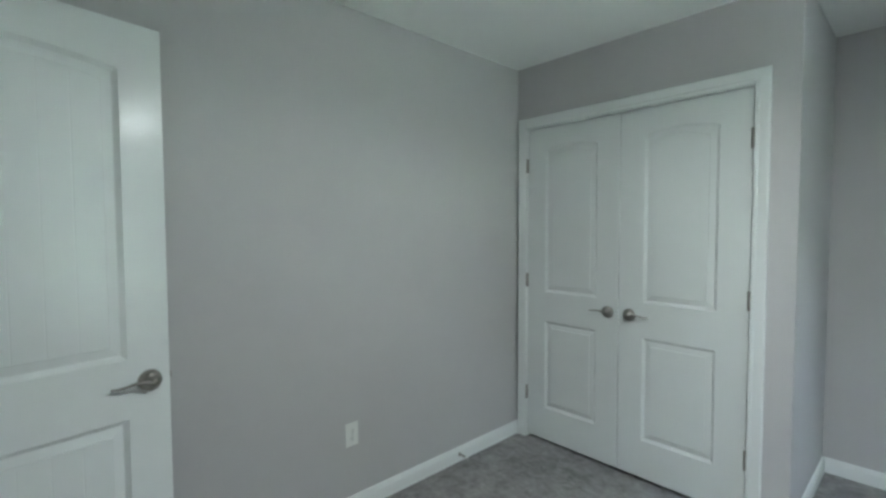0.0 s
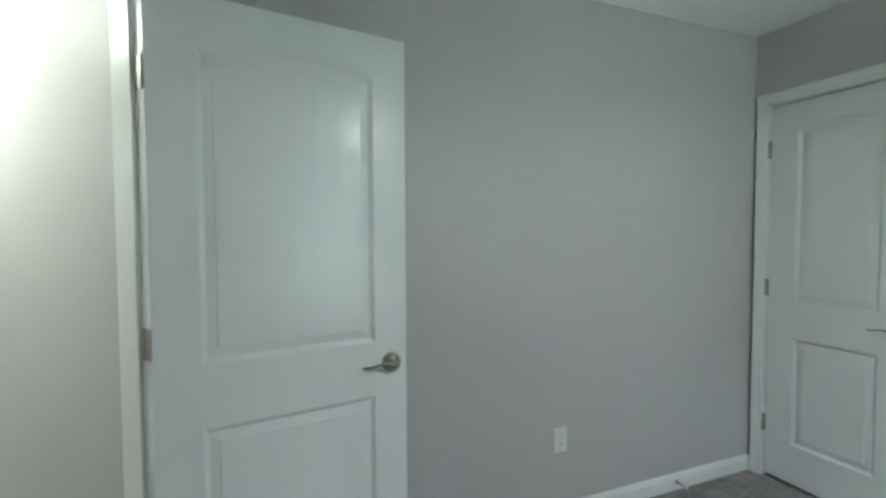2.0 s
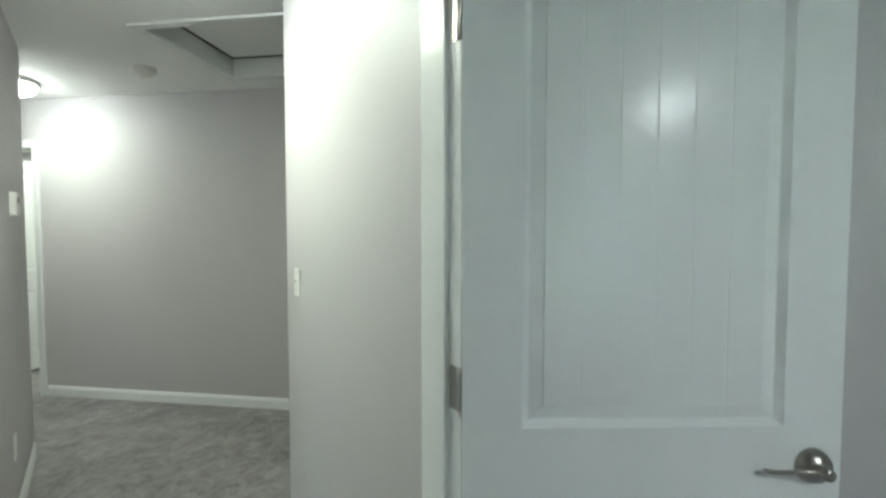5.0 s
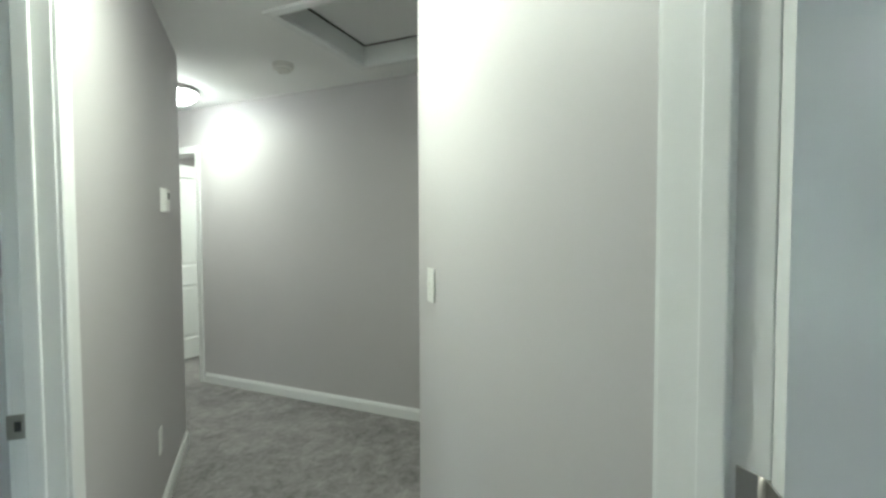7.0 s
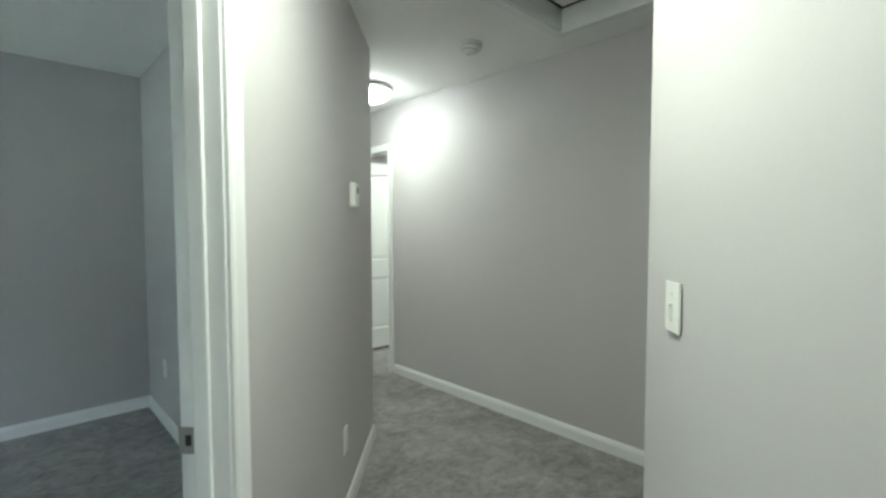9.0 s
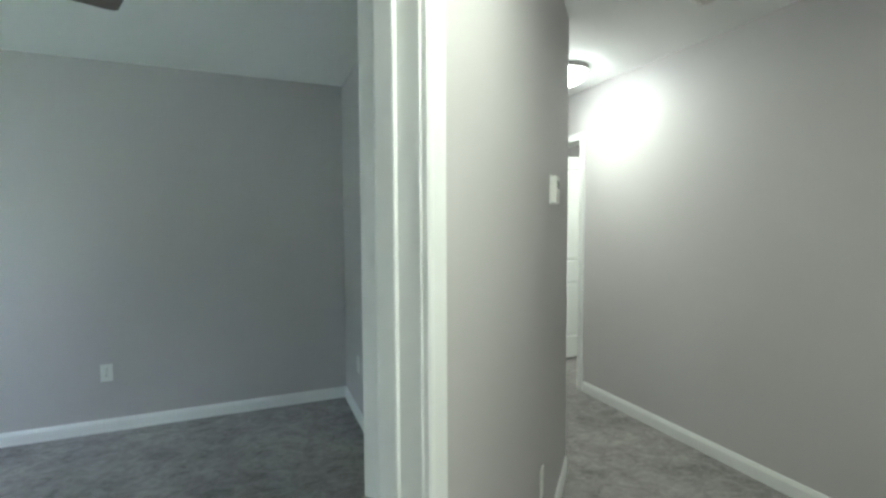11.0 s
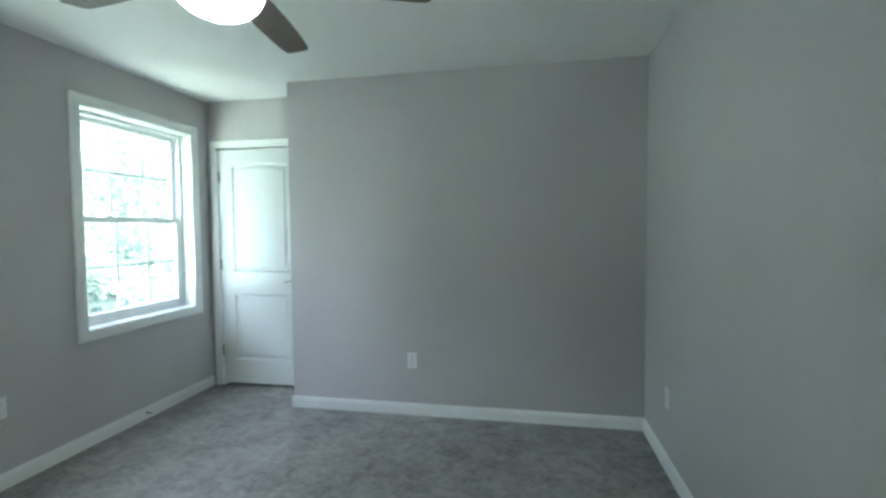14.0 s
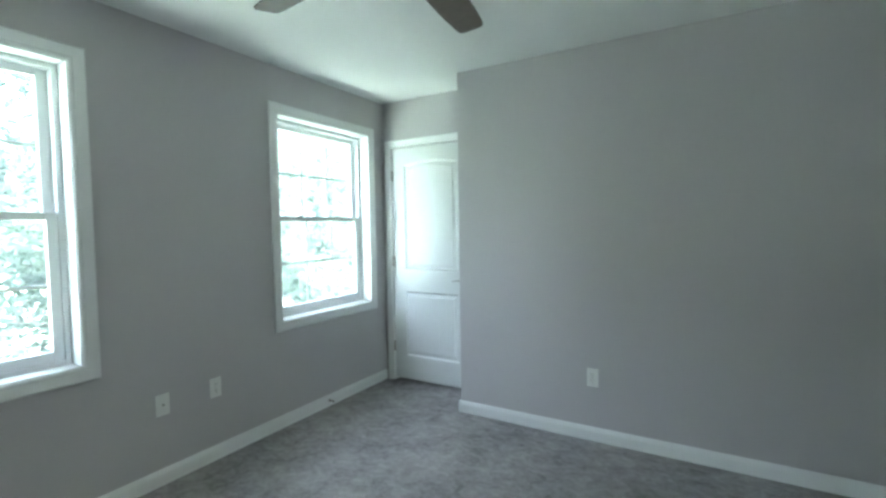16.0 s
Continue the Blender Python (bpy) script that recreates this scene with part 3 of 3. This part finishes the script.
# ---- windows ----
def window(name, y0, y1, label):
    """A double-hung window with a picture-frame casing, three by two panes in each sash. Parts lie in world places."""
    win = tagged(new(name), label, "window", kind="structure")
    win.location = (X_EAST, (y0 + y1) / 2, WIN_Z0)
    back = Matrix.Translation((-X_EAST, -(y0 + y1) / 2, -WIN_Z0))

    def add(part_name, bm, mat, parent=None, lab=""):
        if parent is None:
            bmesh.ops.transform(bm, matrix=back, verts=bm.verts)
            return part(part_name, bm, mat, win, lab)
        bmesh.ops.transform(bm, matrix=back, verts=bm.verts)
        return part(part_name, bm, mat, parent, lab)

    a, b, c, d = y0 + CASE, y1 - CASE, WIN_Z0 + CASE, WIN_Z1 - CASE
    # casing: four mitred legs standing off the wall towards the room
    for z_from, z_to, y_at, sgn in ((c, d, a, -1), (c, d, b, 1)):
        bm = casing_piece(z_to - z_from, CASE, CASE, CASE)
        bmesh.ops.transform(bm, verts=bm.verts, matrix=Matrix(((0, 1, 0, X_EAST - 0.001), (sgn, 0, 0, y_at), (0, 0, 1, z_from), (0, 0, 0, 1))))
        add("casing", bm, TRIM)
    for z_at, sgn in ((c, -1), (d, 1)):
        bm = casing_piece(b - a, CASE, CASE, CASE)
        bmesh.ops.transform(bm, verts=bm.verts, matrix=Matrix(((0, 1, 0, X_EAST - 0.001), (0, 0, 1, a), (sgn, 0, 0, z_at), (0, 0, 0, 1))))
        add("casing", bm, TRIM)
    # deep white returns
    x0, x1 = X_EAST - 0.004, X_EAST + 0.155
    add("jamb_return", box(x0, x1, a - 0.011, a + 0.004, c - 0.011, d + 0.011), TRIM)
    add("jamb_return", box(x0, x1, b - 0.004, b + 0.011, c - 0.011, d + 0.011), TRIM)
    add("window_sill", box(x0, x1, a + 0.0045, b - 0.0045, c - 0.011, c + 0.004), TRIM)
    add("head_return", box(x0, x1, a + 0.0045, b - 0.0045, d - 0.004, d + 0.011), TRIM)
    a, b, c, d = a + 0.005, b - 0.005, c + 0.005, d - 0.005
    xf = X_EAST + 0.088
    frame_w = 0.024
    for bx in ((xf, xf + 0.078, a, a + frame_w, c, d), (xf, xf + 0.078, b - frame_w, b, c, d), (xf, xf + 0.078, a + frame_w, b - frame_w, c, c + 0.024), (xf, xf + 0.078, a + frame_w, b - frame_w, d - frame_w, d)):
        add("window_frame", box(*bx, 0.003), VINYL)
    # track lip of the frame
    for yy in (a + frame_w, b - frame_w - 0.006):
        add("sash_track", box(xf + 0.040, xf + 0.047, yy, yy + 0.006, c + 0.024, d - frame_w), VINYL)
    mid = (c + d) / 2
    for low, sash_x in ((True, xf + 0.008), (False, xf + 0.044)):
        z0, z1 = (c + 0.024, mid + 0.018) if low else (mid - 0.018, d - frame_w)
        s0, s1, st = a + frame_w + 0.001, b - frame_w - 0.001, 0.042
        rail0, rail1 = (0.046, 0.034) if low else (0.034, 0.036)
        sx1 = sash_x + 0.030
        sash = add("sash", box(sash_x, sx1, s0, s0 + st, z0, z1, 0.004), VINYL)
        add("stile", box(sash_x, sx1, s1 - st, s1, z0, z1, 0.004), VINYL, sash)
        add("bottom_rail", box(sash_x + 0.001, sx1 - 0.001, s0 + st, s1 - st, z0, z0 + rail0, 0.003), VINYL, sash)
        add("top_rail", box(sash_x + 0.001, sx1 - 0.001, s0 + st, s1 - st, z1 - rail1, z1, 0.003), VINYL, sash)
        gy0, gy1, gz0, gz1 = s0 + st, s1 - st, z0 + rail0, z1 - rail1
        gx = sash_x + 0.015
        for i in (1, 2):
            yy = gy0 + (gy1 - gy0) * i / 3
            add("muntin", box(gx + 0.003, gx + 0.009, yy - 0.007, yy + 0.007, gz0, gz1), VINYL, sash)
        zz = (gz0 + gz1) / 2
        add("muntin", box(gx + 0.0035, gx + 0.0095, gy0, gy1, zz - 0.007, zz + 0.007), VINYL, sash)
        pane = add("pane", box(gx - 0.002, gx + 0.002, gy0 - 0.004, gy1 + 0.004, gz0 - 0.004, gz1 + 0.004), GLASS, sash)
        pane.visible_shadow = False
        if low:
            for f in (0.28, 0.72):
                yy = s0 + (s1 - s0) * f
                add("sash_lock", box(sash_x + 0.003, sash_x + 0.024, yy - 0.024, yy + 0.024, z1 + 0.0005, z1 + 0.012, 0.003), VINYL, sash)
    return win


for i, (ya, yb) in enumerate(WINDOWS):
    window("window_%d" % (i + 1), ya, yb, "white double-hung window with grilles over bright trees")


# ---- ceiling fans ----
def ceiling_fan(place, turn, label):
    fan = tagged(new("ceiling_fan"), label, "ceiling fan", group="ceiling fans")
    fan.location = (*place, CEIL)
    part("canopy", turned([(0.075, -0.001), (0.078, -0.012), (0.066, -0.035), (0.030, -0.045), (0.020, -0.046)]), BRONZE, fan, "brushed nickel canopy", True)
    part("downrod", turned([(0.014, -0.045), (0.014, -0.115)], 16), BRONZE, fan, "", True)
    part("motor_housing", turned([(0.030, -0.112), (0.085, -0.120), (0.118, -0.138), (0.122, -0.170), (0.118, -0.205), (0.095, -0.225), (0.080, -0.232)]), BRONZE, fan, "brushed nickel motor housing", True)
    part("light_ring", turned([(0.080, -0.232), (0.120, -0.240), (0.152, -0.252), (0.156, -0.260), (0.152, -0.266)]), BRONZE, fan, "brushed nickel light ring", True)
    dome = [(0.150, -0.262)]
    for i in range(1, 13):
        a = math.pi / 2 * i / 12
        dome.append((max(0.150 * math.cos(a), 0.0008), -0.262 - 0.098 * math.sin(a)))
    part("light_bowl", turned(dome, 36), GLOW_FAN, fan, "glowing white opal glass bowl", True)
    for i in range(5):
        angle = radians(turn + 72 * i)
        bm = bmesh.new()
        stations = [(0.17, 0.044), (0.20, 0.052), (0.30, 0.066), (0.45, 0.071), (0.61, 0.068), (0.720, 0.061), (0.752, 0.056), (0.766, 0.042)]
        upper, lower = [], []
        for r, w in stations:
            upper.append([bm.verts.new((r, y, 0.003 - 0.16 * y)) for y in (-w, -w * 0.5, 0, w * 0.5, w)])
            lower.append([bm.verts.new((r, y, -0.003 - 0.16 * y)) for y in (-w, -w * 0.5, 0, w * 0.5, w)])
        for rows in (upper, lower):
            for r0, r1 in zip(rows, rows[1:]):
                for k in range(4):
                    bm.faces.new((r0[k], r0[k + 1], r1[k + 1], r1[k]))
        for k in (0, 4):
            for j in range(len(stations) - 1):
                bm.faces.new((upper[j][k], upper[j + 1][k], lower[j + 1][k], lower[j][k]))
        for j in (0, -1):
            for k in range(4):
                bm.faces.new((upper[j][k], upper[j][k + 1], lower[j][k + 1], lower[j][k]))
        blade = part("blade", bm, BLADE, fan, "weathered grey-brown wooden fan blade")
        blade.matrix_basis = Matrix.Translation((0, 0, -0.180)) @ Matrix.Rotation(angle, 4, "Z")
        part("blade_bracket", box(0.112, 0.235, -0.022, 0.022, -0.010, -0.004, 0.002), BRONZE, blade)
    return fan


ceiling_fan(FAN_2, 206, "ceiling fan with five brown blades and a lit bowl")
ceiling_fan(FAN_1, 230, "ceiling fan with five brown blades and a lit bowl")


# ---- hall ceiling things ----
PAN = material("satin light grey metal", (0.55, 0.54, 0.52), 0.45, 0.3)
hall_light = tagged(new("ceiling_light"), "round flush ceiling light with glowing opal glass in the hall", "ceiling light", group="hall ceiling lights")
hall_light.location = (*HALL_LAMP, CEIL)
part("pan", turned([(0.150, -0.001), (0.168, -0.004), (0.172, -0.020), (0.166, -0.032), (0.158, -0.034)], 40), PAN, hall_light, "satin light grey metal pan", True)
bowl = [(0.156, -0.033)]
for i in range(1, 13):
    a = math.pi / 2 * i / 12
    bowl.append((max(0.156 * math.cos(a), 0.0008), -0.033 - 0.085 * math.sin(a)))
part("shade", turned(bowl, 40), GLOW, hall_light, "glowing opal glass bowl", True)

# bowl for the added entry fill light, out of view
copy_thing(hall_light, Matrix.Translation((*ENTRY_FILL, CEIL)))
# likewise for the fill light added behind the far doorway
copy_thing(hall_light, Matrix.Translation((*BATH_FILL, CEIL)))

# yellowish plastic, its colour darkened to imitate the detector's shaded side
SHADED_PLASTIC = material("yellowish plastic darkened for shade", (0.70, 0.685, 0.645), 0.5, grain=0.02)
smoke = tagged(new("smoke_detector"), "round white plastic smoke detector on the hall ceiling", "smoke detector")
smoke.location = (-3.19, -2.495, CEIL)
part("base", turned([(0.070, -0.0005), (0.071, -0.010), (0.067, -0.014)], 32), SHADED_PLASTIC, smoke, "", True)
part("cover", turned([(0.064, -0.0145), (0.066, -0.024), (0.060, -0.034), (0.050, -0.038)], 32), SHADED_PLASTIC, smoke, "", True)
part("grille", turned([(0.044, -0.038), (0.046, -0.043), (0.040, -0.050), (0.020, -0.053), (0.001, -0.0535)], 32), SHADED_PLASTIC, smoke, "", True)
part("test_button", box(-0.012, 0.012, -0.034, -0.018, -0.058, -0.046, 0.003), SHADED_PLASTIC, smoke)


def hatch():
    x0, x1, y0, y1 = -3.43, -2.64, -2.030, -1.065
    top = tagged(new("attic_hatch"), "white attic access hatch recessed in the hall ceiling", "attic hatch", kind="structure")
    w = 0.012
    z1 = CEIL + 0.165
    for b in ((x0 + 0.001, x0 + w, y0 + 0.001, y1 - 0.001), (x1 - w, x1 - 0.001, y0 + 0.001, y1 - 0.001), (x0 + w, x1 - w, y0 + 0.001, y0 + w), (x0 + w, x1 - w, y1 - w, y1 - 0.001)):
        part("hatch_side", box(*b, CEIL + 0.0005, CEIL + 0.116), TRIM, top)
        # sides above the panel are near black, painting in the gap's shade
        part("hatch_painted_shade", box(*b, CEIL + 0.1165, z1 + 0.02), SLOT, top)
    t = 0.045
    for b in ((x0 - t, x0 + 0.010, y0 - t, y1 + t), (x1 - 0.010, x1 + t, y0 - t, y1 + t), (x0 + 0.0105, x1 - 0.0105, y0 - t, y0 + 0.010), (x0 + 0.0105, x1 - 0.0105, y1 - 0.010, y1 + t)):
        part("hatch_trim", box(*b, CEIL - 0.013, CEIL - 0.0005, 0.003), TRIM, top)
    part("hatch_panel", box(x0 + w + 0.014, x1 - w - 0.014, y0 + w + 0.014, y1 - w - 0.014, CEIL + 0.120, CEIL + 0.138), CEILING, top, "white hatch panel with a dark gap round it")
    # near-black sheet closes the shaft, painted shade as well
    part("attic_painted_shade", box(x0 + w, x1 - w, y0 + w, y1 - w, z1, z1 + 0.02), SLOT, top)


hatch()


# ---- wall plates ----
def plate_pose(x, y, z, facing):
    """Local: face towards -y. facing: the angle in plan that the plate looks to."""
    return Matrix.Translation((x, y, z)) @ Matrix.Rotation(radians(facing + 90), 4, "Z")


def cover(parent):
    part("cover_plate", box(-0.035, 0.035, -0.006, -0.0004, -0.0575, 0.0575, 0.0025), PLASTIC, parent)


def outlet(m, label):
    o = tagged(new("wall_outlet"), label, "outlet", group="wall outlets")
    o.matrix_world = m
    cover(o)
    for z in (-0.0195, 0.0195):
        socket = part("socket", box(-0.0165, 0.0165, -0.0085, -0.0062, z - 0.014, z + 0.014, 0.001), PLASTIC, o)
        for x in (-0.0062, 0.0062):
            part("slot", box(x - 0.0011, x + 0.0011, -0.0090, -0.0086, z - 0.001, z + 0.0075), SLOT, socket)
        part("slot", box(-0.0022, 0.0022, -0.0090, -0.0086, z - 0.0095, z - 0.0055), SLOT, socket)
    part("screw", box(-0.0025, 0.0025, -0.0072, -0.0062, -0.0025, 0.0025), HINGE, o)
    return o


outlet(plate_pose(X_WEST, 1.350, 0.393, 0), "white duplex outlet low on the grey bedroom wall")
TH_FACING = math.degrees(math.atan2(TH_OUT.y, TH_OUT.x))


def on_thermo_wall(along, z):
    p = TH_START + TH_DIR * along
    return plate_pose(p.x, p.y, z, TH_FACING)


outlet(on_thermo_wall(1.075, 0.369), "white duplex outlet low on the hall wall")
outlet(plate_pose(-0.306, Y2_SOUTH, 0.398, 90), "white duplex outlet low on the grey bedroom wall")
outlet(plate_pose(X2_WEST, -4.075, 0.400, 0), "white duplex outlet low on the grey wall near the corner")
outlet(plate_pose(X_EAST, -3.276, 0.428, 180), "white duplex outlet under the window wall")
jack = tagged(new("cable_outlet"), "white cable wall plate with one round jack", "outlet")
jack.matrix_world = plate_pose(X_EAST, -2.976, 0.428, 180)
cover(jack)
part("jack", turned([(0.0055, -0.006), (0.0055, -0.013), (0.0035, -0.0135)], 14, "Y"), HINGE, jack, "metal cable jack", True)

switch = tagged(new("light_switch"), "white light switch on the bright hall wall", "light switch")
sw = pq(-3.215, -1.2505)
switch.matrix_world = plate_pose(sw[0], sw[1], 1.168, -47.6)
cover(switch)
part("toggle_frame", box(-0.006, 0.006, -0.0075, -0.0062, -0.013, 0.013), PLASTIC, switch)
part("toggle", box(-0.0045, 0.0045, -0.017, -0.0078, 0.000, 0.010, 0.001), PLASTIC, switch)
part("screw", box(-0.002, 0.002, -0.0070, -0.0062, 0.028, 0.032), HINGE, switch)
part("screw", box(-0.002, 0.002, -0.0070, -0.0062, -0.032, -0.028), HINGE, switch)

thermo = tagged(new("thermostat"), "white plastic thermostat on the grey hall wall", "thermostat")
thermo.matrix_world = on_thermo_wall(1.290, 1.509)
part("back_plate", box(-0.052, 0.052, -0.008, -0.0004, -0.060, 0.060, 0.002), PLASTIC, thermo)
part("body", box(-0.048, 0.048, -0.028, -0.0082, -0.056, 0.056, 0.005), PLASTIC, thermo)
part("display", box(-0.030, 0.030, -0.0292, -0.0282, 0.005, 0.038), material("grey lcd", (0.25, 0.28, 0.25), 0.2), thermo, "grey display")


# ---- spring door stops on the baseboards ----
def door_stop(x, y, facing):
    s = tagged(new("door_stop_spring"), "spring door stop screwed to the white baseboard", "door stop", group="spring door stops")
    s.matrix_world = plate_pose(x, y, 0.045, facing)
    part("base", turned([(0.011, -0.0145), (0.011, -0.018), (0.006, -0.021)], 14, "Y"), NICKEL, s, "", True)
    coil = [(0.0048 * math.cos(i * 0.8), -0.020 - 0.045 * i / 90, 0.0048 * math.sin(i * 0.8)) for i in range(91)]
    part("spring", tube(coil, [0.0012] * 91, 5), NICKEL, s, "steel coil spring", True)
    part("bumper", turned([(0.006, -0.065), (0.0065, -0.070), (0.0065, -0.078), (0.004, -0.081)], 14, "Y"), PLASTIC, s, "white rubber tip", True)


door_stop(X_WEST, 2.08, 0)
door_stop(X_EAST, -4.180, 180)

# ---- outside ----
# unseen ground that serves as a reflector for the bedroom ceilings
structure("ground", prism([(1.76, -400), (600, -400), (600, 400), (1.76, 400)], -3.3, -3.0), GRASS, "sunlit lawn below the windows, made pale to bounce light indoors", "ground")


def tree(x, y, height, spread, seed, leaf=1.0, count=400):
    r = random.Random(seed)
    t = tagged(new("tree"), "leafy green tree outside the bedroom windows", "tree", group="trees outside")
    t.location = (x, y, -3.0)
    path = [(0.08 * math.sin(i), 0.08 * math.cos(i * 1.3), height * 0.85 * i / 8) for i in range(9)]
    bm = tube(path, [0.17 - 0.017 * i for i in range(9)], 9)
    limbs = []
    for i in range(16):
        z = height * r.uniform(0.25, 0.85)
        a, ln = r.uniform(0, 6.28), spread * r.uniform(0.5, 1.0) * (1.1 - 0.6 * z / height)
        tip = (ln * math.cos(a), ln * math.sin(a), z + ln * r.uniform(0.1, 0.5))
        limb = tube([(0, 0, z), (tip[0] * 0.5, tip[1] * 0.5, z + (tip[2] - z) * 0.6), tip], [0.05, 0.032, 0.010], 6)
        me = bpy.data.meshes.new("tmp")
        limb.to_mesh(me)
        limb.free()
        bm.from_mesh(me)
        bpy.data.meshes.remove(me)
        limbs.append(((0, 0, z), tip))
    part("trunk", bm, BARK, t, "grey-brown trunk and limbs", True)
    verts, faces = [], []
    for base, tip in limbs:
        for k in range(count):
            f = r.uniform(0.25, 1.1)
            c = Vector(base).lerp(Vector(tip), f) + Vector((r.gauss(0, 0.28), r.gauss(0, 0.28), r.gauss(0, 0.22))) * max(1.0, leaf * 0.8)
            ux = Vector((r.gauss(0, 1), r.gauss(0, 1), r.gauss(0, 0.6))).normalized()
            uy = ux.cross(Vector((r.gauss(0, 1), r.gauss(0, 1), r.gauss(0, 1)))).normalized()
            l, w = r.uniform(0.05, 0.085) * leaf, r.uniform(0.022, 0.036) * leaf
            n = len(verts)
            nz = ux.cross(uy) * 0.01
            verts += [c - ux * l, c + uy * w + nz, c + ux * l, c - uy * w + nz]
            faces += [(n, n + 1, n + 2), (n, n + 2, n + 3)]
    me = bpy.data.meshes.new("crown")
    me.from_pydata(verts, [], faces)
    me.materials.append(LEAF)
    crown = new("crown", me)
    crown.parent = t
    tagged(crown, "loose green leaf crown")


for i, (tx, ty, th, ts) in enumerate(((6.0, -7.2, 6.8, 1.6), (7.5, -10.0, 7.5, 1.8), (6.6, -4.6, 5.6, 1.5), (8.5, -6.6, 8.0, 2.0), (10.5, -13.5, 9.0, 2.2), (7.0, -2.2, 5.2, 1.5), (11.5, -9.5, 9.0, 2.3), (9.5, -3.6, 8.0, 2.0), (4.9, -7.4, 3.9, 1.6), (6.3, -9.4, 4.3, 1.7), (7.6, -11.3, 4.6, 1.8), (5.4, -3.0, 3.8, 1.5), (5.8, -5.6, 4.0, 1.6), (9.2, -5.2, 10.5, 2.4), (10.4, -8.4, 11.0, 2.5))):
    tree(tx, ty, th, ts, i + 3)
# the taller row of woods behind them, added to block light from the low sky
for i in range(11):
    tree(13.0 + 1.5 * math.sin(i * 2.3), -22.0 + 3.1 * i, 11.5 + 1.5 * math.sin(i * 1.7), 3.2, i + 40, 2.6, 330)
